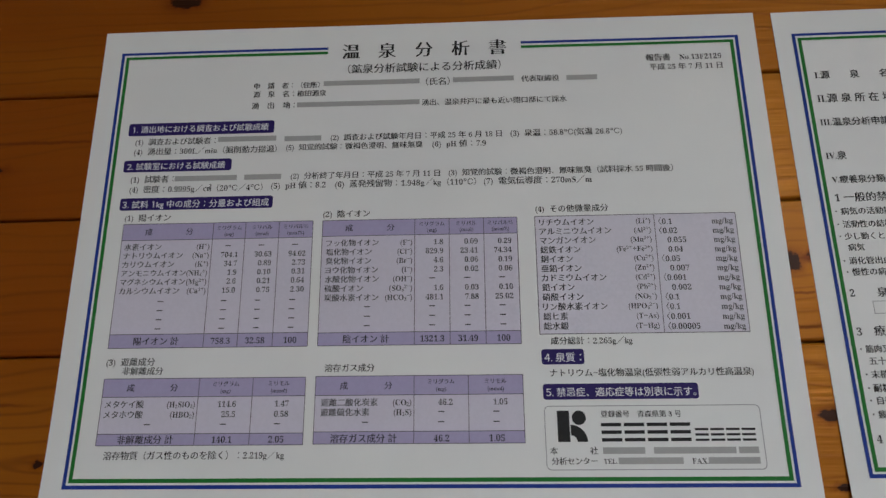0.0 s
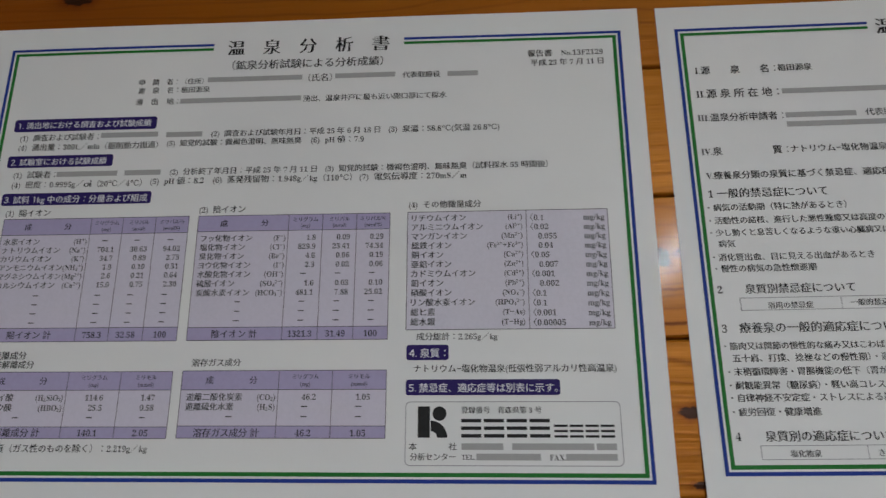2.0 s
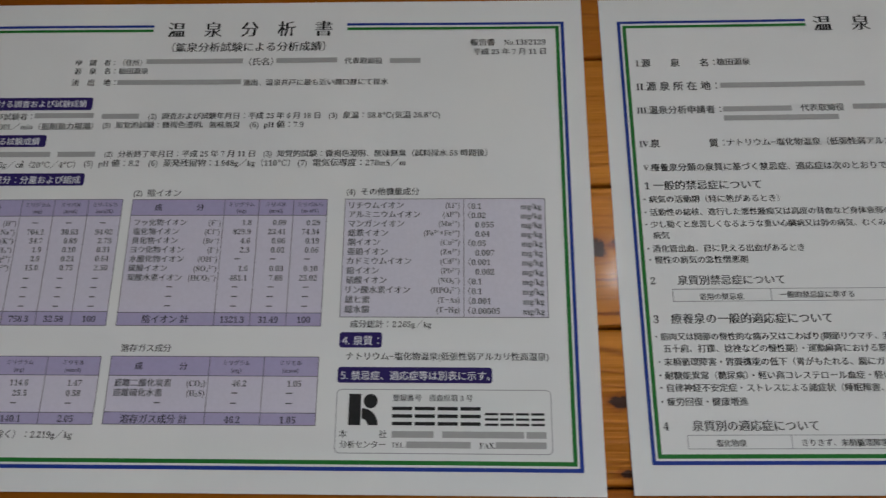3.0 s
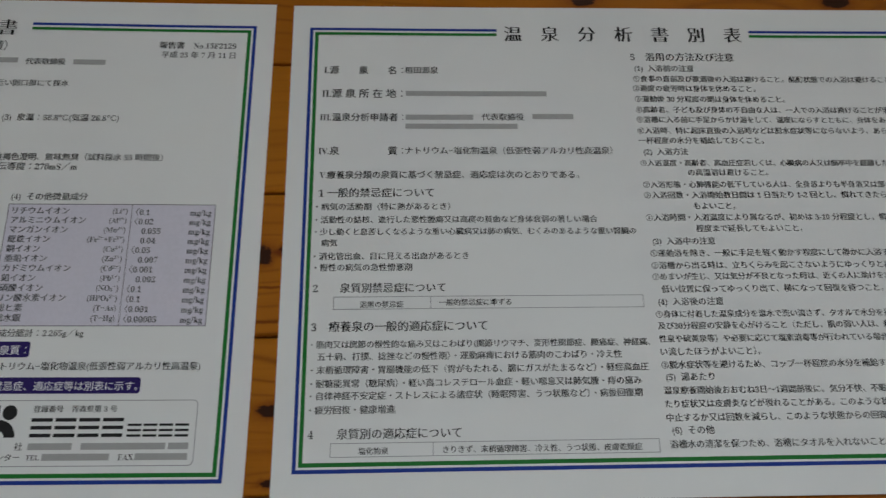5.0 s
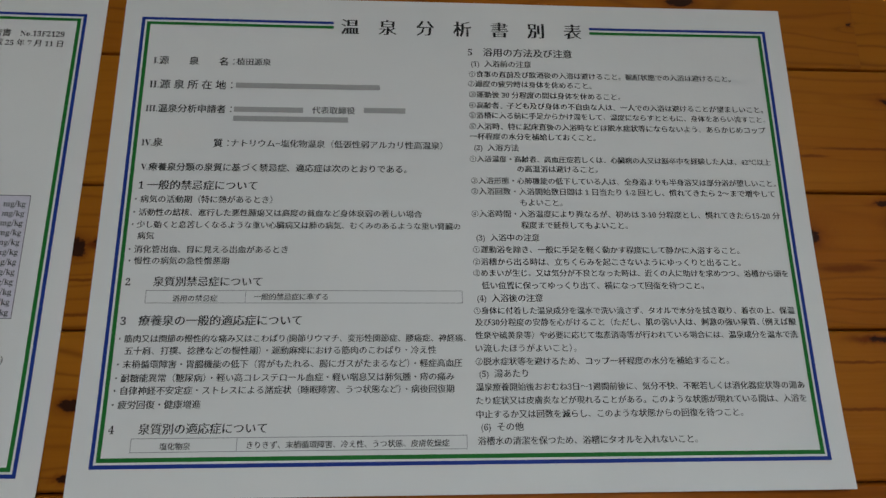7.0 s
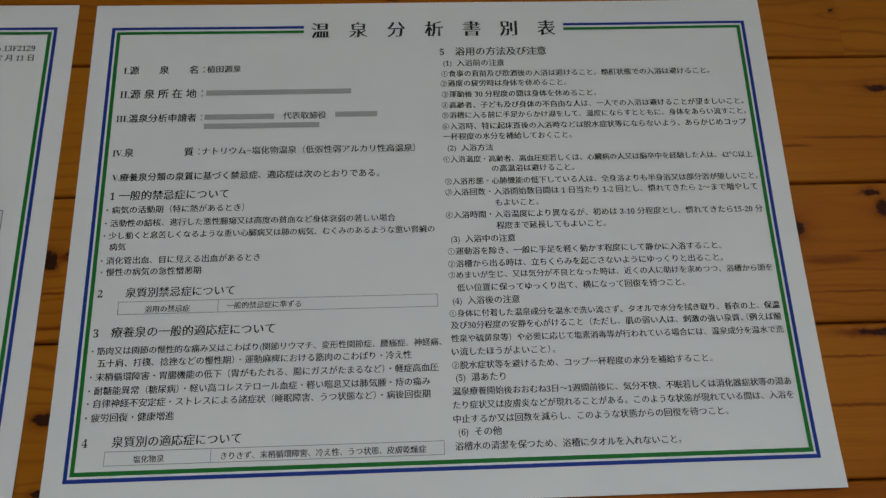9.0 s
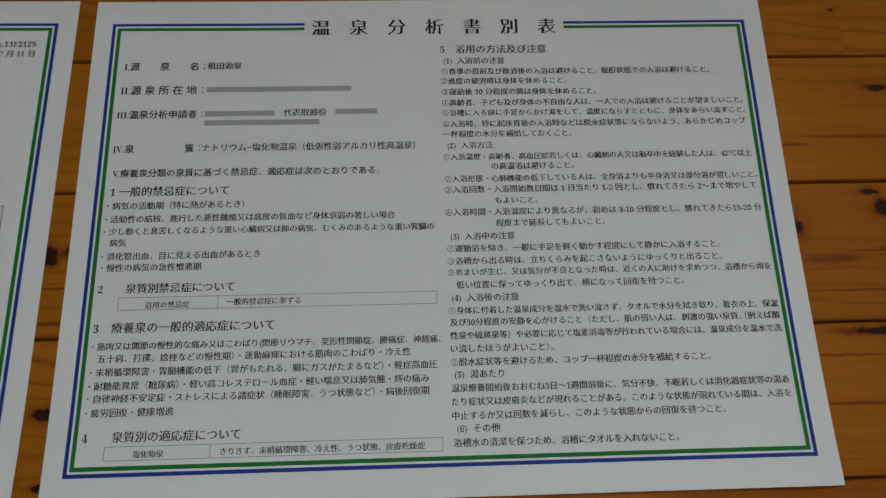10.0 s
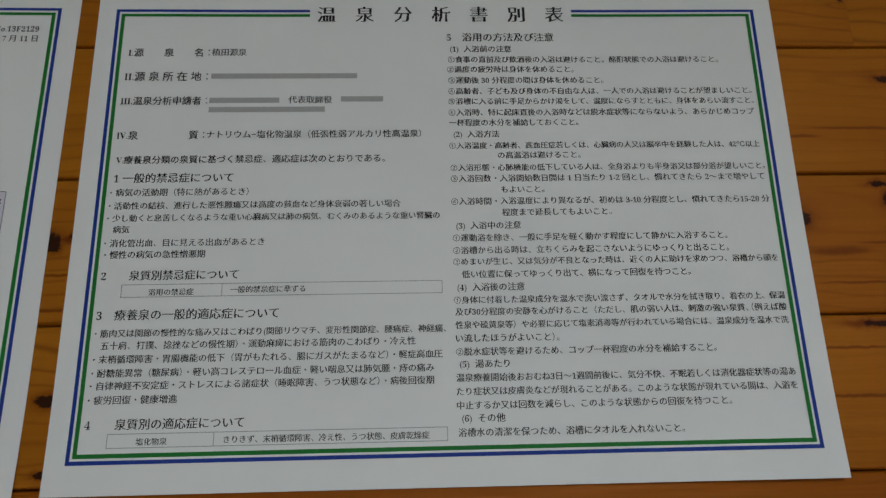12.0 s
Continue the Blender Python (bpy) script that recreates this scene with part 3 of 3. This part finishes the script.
cols = (290.0, 318.9, 347.8)
panel = table(A, 211.7, 188.6, 164.1, 106.0, 13.9, 10.5, cols, "anion_table")
head_cells(A, panel, 211.7, 188.6, cols, 375.8, 13.9, (MG, MVAL, MVALP))
ion_rows(A, panel, 215.4, cols, 375.8, 208.6, 7.8, (
    ("フッ化物イオン", "(F⁻)", "1.8", "0.09", "0.29"), ("塩化物イオン", "(Cl⁻)", "829.9", "23.41", "74.34"),
    ("臭化物イオン", "(Br⁻)", "4.6", "0.06", "0.19"), ("ヨウ化物イオン", "(I⁻)", "2.3", "0.02", "0.06"),
    ("水酸化物イオン", "(OH⁻)", "－", "－", "－"), ("硫酸イオン", "(SO₄²⁻)", "1.6", "0.03", "0.10"),
    ("炭酸水素イオン", "(HCO₃⁻)", "481.1", "7.88", "25.02")), 3, 263.1)
total_cells(A, panel, 211.7, cols, 375.8, 289.4, ("陰イオン 計", "1321.3", "31.49", "100"))

panel = table(A, 390.7, 188.4, 165.1, 98.9, 0, 0, (489.2,), "trace_table", SILVER_LILAC_INK)
for i, (name, formula, amount) in enumerate((
        ("リチウムイオン", "(Li⁺)", "〈0.1"), ("アルミニウムイオン", "(Al³⁺)", "〈0.02"), ("マンガンイオン", "(Mn²⁺)", "0.055"),
        ("総鉄イオン", "(Fe²⁺+Fe³⁺)", "0.04"), ("銅イオン", "(Cu²⁺)", "〈0.05"), ("亜鉛イオン", "(Zn²⁺)", "0.007"),
        ("カドミウムイオン", "(Cd²⁺)", "〈0.001"), ("鉛イオン", "(Pb²⁺)", "0.002"), ("硝酸イオン", "(NO₃⁻)", "〈0.1"),
        ("リン酸水素イオン", "(HPO₄²⁻)", "〈0.1"), ("総ヒ素", "(T−As)", "〈0.001"), ("総水銀", "(T−Hg)", "〈0.00005"))):
    y = 193.8 + i * 7.93
    line(A, name, 394.2, y, 0, parent=panel, em=6.7)
    line(A, formula, 485.8, y, 0, parent=panel, em=6.5, align=1.0)
    line(A, amount, 492.4 if amount[0] == "〈" else 498.6, y + 1, 0, parent=panel, em=6.9)
    line(A, "mg/kg", 553.0, y + 1.2, 0, parent=panel, em=7.2, align=1.0)

cols = (117.5, 161.0)
panel = table(A, 39.2, 319.3, 164.1, 51.8, 14.5, 8.8, cols, "undissociated_table")
head_cells(A, panel, 39.2, 319.3, cols, 203.3, 14.5, (MG, MMOL))
ion_rows(A, panel, 42.4, cols, 203.3, 339.5, 7.9, (("メタケイ酸", "(H₂SiO₃)", "114.6", "1.47"), ("メタホウ酸", "(HBO₂)", "25.5", "0.58")), 1, 355.2)
total_cells(A, panel, 39.2, cols, 203.3, 366.7, ("非解離成分 計", "140.1", "2.05"))

cols = (290.0, 332.9)
panel = table(A, 211.4, 318.9, 164.4, 51.8, 14.9, 9.1, cols, "dissolved_gas_table")
head_cells(A, panel, 211.4, 318.9, cols, 375.8, 14.9, (MG, MMOL))
ion_rows(A, panel, 216.3, cols, 375.8, 339.3, 7.5, (("遊離二酸化炭素", "(CO₂)", "46.2", "1.05"), ("遊離硫化水素", "(H₂S)", "－", "－")), 1, 354.5)
total_cells(A, panel, 211.4, cols, 375.8, 366.6, ("溶存ガス成分 計", "46.2", "1.05"))

# the issuer's mark and name, as plain shapes
bm = patch(bmesh.new(), 0.4010, 0.3469, 0.4103, 0.3702)
part("mark_stem", on_sheet(A, bm, 0.0003), INK, A["root"], "plain black upright block")
bm = bmesh.new()
bmesh.ops.create_circle(bm, cap_ends=True, segments=32, radius=0.0054, matrix=Matrix.Translation((0.4177, 0.3523, 0)))
part("mark_disc", on_sheet(A, bm, 0.0003), INK, A["root"], "plain black disc")
bm = bmesh.new()
arc = [(0.4110 + 0.0127 * math.sin(a), 0.3702 - 0.0127 * math.cos(a)) for a in (math.pi / 2 * i / 10 for i in range(11))]
inner = [(0.4110 + 0.0048 * math.sin(a), 0.3702 - 0.0048 * math.cos(a)) for a in (math.pi / 2 * i / 10 for i in range(11))]
pairs = [(bm.verts.new((*p, 0)), bm.verts.new((*q, 0))) for p, q in zip(arc, inner)]
for p, q in zip(pairs, pairs[1:]):
    bm.faces.new((p[0], q[0], q[1], p[1]))
part("mark_leg", on_sheet(A, bm, 0.0003), INK, A["root"], "plain black curved block")
for i in range(4):
    for j in range(3):
        bar(A, 434.3 + 17.4 * i, 357.6 + 5.6 * j, 15.4, 2.6, INK)
for i in range(4):
    for j in range(3):
        bar(A, 505.0 + 11.7 * i, 361.4 + 3.9 * j, 10.2, 1.7, INK)

# ---- the supplement notice ----
B = notice("supplement_notice", 0.2632, 1.8733, 0.08, (0.5875, 0.4178), 1, 0.005, (15.0, 22.2, 571.8, 396.6), (180.0, 408.5),
           "white printed bathing advice sheet with close text on pine boards")
line(B, "温　泉　分　析　書　別　表", 186.5, 27.0, 214.5, TITLE)
line(B, "Ⅰ.源　　泉　　名：", 28.6, 63.7, 68.1, BOLD)
line(B, "植田源泉", 98.5, 63.4, 28.9)
line(B, "Ⅱ.源 泉 所 在 地：", 27.4, 86.1, 69.0, BOLD)
bar(B, 99.2, 85.8, 122.2)
line(B, "Ⅲ.温泉分析申請者：", 26.3, 108.4, 70.9, BOLD)
bar(B, 99.0, 108.2, 57.8)
line(B, "代表取締役", 164.3, 107.9, 36.4)
bar(B, 208.1, 107.4, 35.4)
bar(B, 98.9, 116.6, 96.0)
line(B, "Ⅳ.泉　　　　　質：", 26.0, 139.2, 70.9, BOLD)
line(B, "ナトリウム−塩化物温泉（低張性弱アルカリ性高温泉）", 98.7, 139.0, 176.3)
line(B, "Ⅴ.療養泉分類の泉質に基づく禁忌症、適応症は次のとおりである。", 27.6, 160.7, 217.3, BOLD)
line(B, "1 一般的禁忌症について", 27.5, 176.5, 95.1)
line(B, "・病気の活動期（特に熱があるとき）", 25.7, 188.6, 109.8)
line(B, "・活動性の結核、進行した悪性腫瘍又は高度の貧血など身体衰弱の著しい場合", 25.6, 199.8, 231.9)
line(B, "・少し動くと息苦しくなるような重い心臓病又は肺の病気、むくみのあるような重い腎臓の", 25.5, 210.1, 263.6)
line(B, "病気", 30.8, 219.4, 13.0)
line(B, "・消化管出血、目に見える出血があるとき", 25.3, 230.6, 124.7)
line(B, "・慢性の病気の急性憎悪期", 26.2, 239.9, 78.0)
line(B, "2　　泉質別禁忌症について", 25.7, 256.7, 105.4)
frame_box(B, 41.9, 263.7, 248.1, 10.3)
line(B, "浴用の禁忌症", 62.9, 270.1, 34.5)
line(B, "一般的禁忌症に準ずる", 125.4, 268.9, 57.8)
line(B, "3　療養泉の一般的適応症について", 25.4, 287.5, 138.0)
line(B, "・筋肉又は関節の慢性的な痛み又はこわばり(関節リウマチ、変形性関節症、腰痛症、神経痛、", 25.6, 301.5, 266.4)
line(B, "五十肩、打撲、捻挫などの慢性期）・運動麻痺における筋肉のこわばり・冷え性", 30.8, 310.8, 237.8)
line(B, "・末梢循環障害・胃腸機能の低下（胃がもたれる、腸にガスがたまるなど）・軽症高血圧", 26.3, 321.0, 262.7)
line(B, "・耐糖能異常（糖尿病）・軽い高コレステロール血症・軽い喘息又は肺気腫・痔の痛み", 26.2, 331.3, 256.1)
line(B, "・自律神経不安定症・ストレスによる諸症状（睡眠障害、うつ状態など）・病後回復期", 26.1, 340.6, 256.1)
line(B, "・疲労回復・健康増進", 26.0, 350.9, 65.0)
line(B, "4　　泉質別の適応症について", 25.6, 368.6, 115.6)
frame_box(B, 42.7, 375.1, 249.0, 10.3)
line(B, "塩化物泉", 63.7, 381.1, 22.4)
line(B, "きりきず、末梢循環障害、冷え性、うつ状態、皮膚乾燥症", 127.1, 380.8, 151.0)
line(B, "5　浴用の方法及び注意", 298.2, 49.5, 93.3)
line(B, "(1)  入浴前の注意", 300.9, 60.8, 53.1)
line(B, "①食事の直前及び飲酒後の入浴は避けること。酩酊状態での入浴は避けること。", 298.9, 71.0, 235.0)
line(B, "②過度の疲労時は身体を休めること。", 297.9, 80.3, 109.1)
line(B, "③運動後 30 分程度の間は身体を休めること。", 298.7, 90.6, 133.3)
line(B, "④高齢者、子ども及び身体の不自由な人は、一人での入浴は避けることが望ましいこと。", 298.6, 100.8, 261.1)
line(B, "⑤浴槽に入る前に手足からかけ湯をして、温度にならすとともに、身体をあらい流すこと。", 298.5, 110.2, 262.0)
line(B, "⑥入浴時、特に起床直後の入浴時などは脱水症状等にならないよう、あらかじめコップ", 298.4, 120.4, 261.1)
line(B, "一杯程度の水分を補給しておくこと。", 298.4, 129.7, 109.1)
line(B, "(2)  入浴方法", 302.0, 140.0, 38.2)
line(B, "①入浴温度・高齢者、高血圧症若しくは、心臓病の人又は脳卒中を経験した人は、42℃以上", 298.2, 150.3, 262.0)
line(B, "の高温浴は避けること。", 338.2, 159.0, 69.0)
line(B, "②入浴形態・心肺機能の低下している人は、全身浴よりも半身浴又は部分浴が望しいこと。", 298.9, 169.8, 263.0)
line(B, "③入浴回数・入浴開始数日間は 1 日当たり 1-2 回とし、慣れてきたら 2～まで増やして", 298.8, 179.2, 261.1)
line(B, "もよいこと。", 339.7, 188.9, 35.4)
line(B, "④入浴時間・入浴温度により異なるが、初めは 3-10 分程度とし、慣れてきたら15-20 分", 298.6, 198.8, 262.9)
line(B, "程度まで延長してもよいこと。", 339.6, 208.5, 89.5)
line(B, "(3)  入浴中の注意", 302.1, 219.3, 52.2)
line(B, "①運動浴を除き、一般に手足を軽く動かす程度にして静かに入浴すること。", 299.2, 229.5, 222.8)
line(B, "②浴槽から出る時は、立ちくらみを起こさないようにゆっくりと出ること。", 299.1, 239.8, 222.8)
line(B, "③めまいが生じ、又は気分が不良となった時は、近くの人に助けを求めつつ、浴槽から頭を", 299.1, 249.1, 262.0)
line(B, "低い位置に保ってゆっくり出て、横になって回復を待つこと。", 305.5, 259.4, 182.8)
line(B, "(4)  入浴後の注意", 301.7, 269.7, 53.1)
line(B, "①身体に付着した温泉成分を温水で洗い流さず、タオルで水分を拭き取り、着衣の上、保温", 298.8, 279.9, 263.0)
line(B, "及び30分程度の安静を心がけること（ただし、肌の弱い人は、刺激の強い泉質、（例えば酸", 299.6, 289.2, 262.0)
line(B, "性泉や硫黄泉等）や必要に応じて塩素消毒等が行われている場合には、温泉成分を温水で洗", 299.5, 299.5, 262.0)
line(B, "い流したほうがよいこと）。", 299.4, 309.7, 80.2)
line(B, "②脱水症状等を避けるため、コップ一杯程度の水分を補給すること。", 299.3, 320.0, 202.3)
line(B, "(5)  湯あたり", 302.0, 329.3, 38.2)
line(B, "温泉療養開始後おおむね3日～1週間前後に、気分不快、不眠若しくは消化器症状等の湯あ", 299.1, 339.6, 261.1)
line(B, "たり症状又は皮膚炎などが現れることがある。このような状態が現れている間は、入浴を", 299.0, 349.8, 261.1)
line(B, "中止するか又は回数を減らし、このような状態からの回復を待つこと。", 298.9, 360.1, 208.9)
line(B, "(6)  その他", 302.5, 369.4, 32.6)
line(B, "浴槽水の清潔を保つため、浴槽にタオルを入れないこと。", 299.6, 379.7, 169.7)
rule(B, B["root"], 118.9, 264.0, 118.9, 273.7, 0.5, FINE_INK)
rule(B, B["root"], 119.7, 375.3, 119.7, 385.2, 0.5, FINE_INK)

# ---- the wall's boards ----
plank_meshes = {}


def plank_mesh(length):
    """A board with eased long edges, its face at y = 0 and its lower left corner at the origin."""
    key = round(length, 4)
    if key not in plank_meshes:
        g, e, d, h = 0.0005, 0.0024, 0.0125, PITCH
        profile = ((0.0032, g), (0.0008, g + 0.0009), (0.0, g + e), (0.0, h - g - e), (0.0008, h - g - 0.0009), (0.0032, h - g), (d, h - g), (d, g))
        bm = bmesh.new()
        ends = [[bm.verts.new((x, y, z)) for y, z in profile] for x in (0.00008, length - 0.00008)]
        n = len(profile)
        for i in range(n):
            bm.faces.new((ends[0][i], ends[0][(i + 1) % n], ends[1][(i + 1) % n], ends[1][i]))
        bm.faces.new(ends[0])
        bm.faces.new(ends[1][::-1])
        bmesh.ops.recalc_face_normals(bm, faces=bm.faces[:])
        me = bpy.data.meshes.new("plank")
        bm.to_mesh(me)
        bm.free()
        me.materials.append(PINE)
        plank_meshes[key] = me
    return plank_meshes[key]


# butt joints and toning of the boards at eye height, from the lower edge up: joints, then 0 light golden to 1 dark
# red-brown, a pair where it changes along the board; besides the boards' own tone it paints in dimmer light at the left
# and gloss by the gap
NEAR = {12: ((-0.05,), (0.6, (0.15, 0.6))), 13: ((-0.21, 0.926), (0.75, (0.10, 0.3), 0.35)), 14: ((0.06,), (0.85, (0.05, 0.6))),
        15: ((0.922,), ((1.0, 0.38), 0.2))}
rng = random.Random(5)
for row in range(round((CEILING_Z - FLOOR_Z) / PITCH)):
    z = FLOOR_Z + row * PITCH
    inner, tonings = NEAR.get(row, ((round(rng.uniform(-0.3, 0.4), 1),), (rng.uniform(0.2, 0.7), rng.uniform(0.2, 0.7))))
    joints = (round(rng.uniform(-2.0, -0.8), 1), *inner, round(rng.uniform(1.3, 2.6), 1))
    tonings = (rng.uniform(0.2, 0.7), *tonings, rng.uniform(0.2, 0.7))
    for a, b, toning in zip((ROOM_X0, *joints), (*joints, ROOM_X1), tonings):
        ob = new("plank", plank_mesh(b - a))
        first, last = toning if isinstance(toning, tuple) else (toning, toning)
        ob.location, ob.color = (a, 0, z), (first, last, 0, 1)
        ob.parent = wall_north
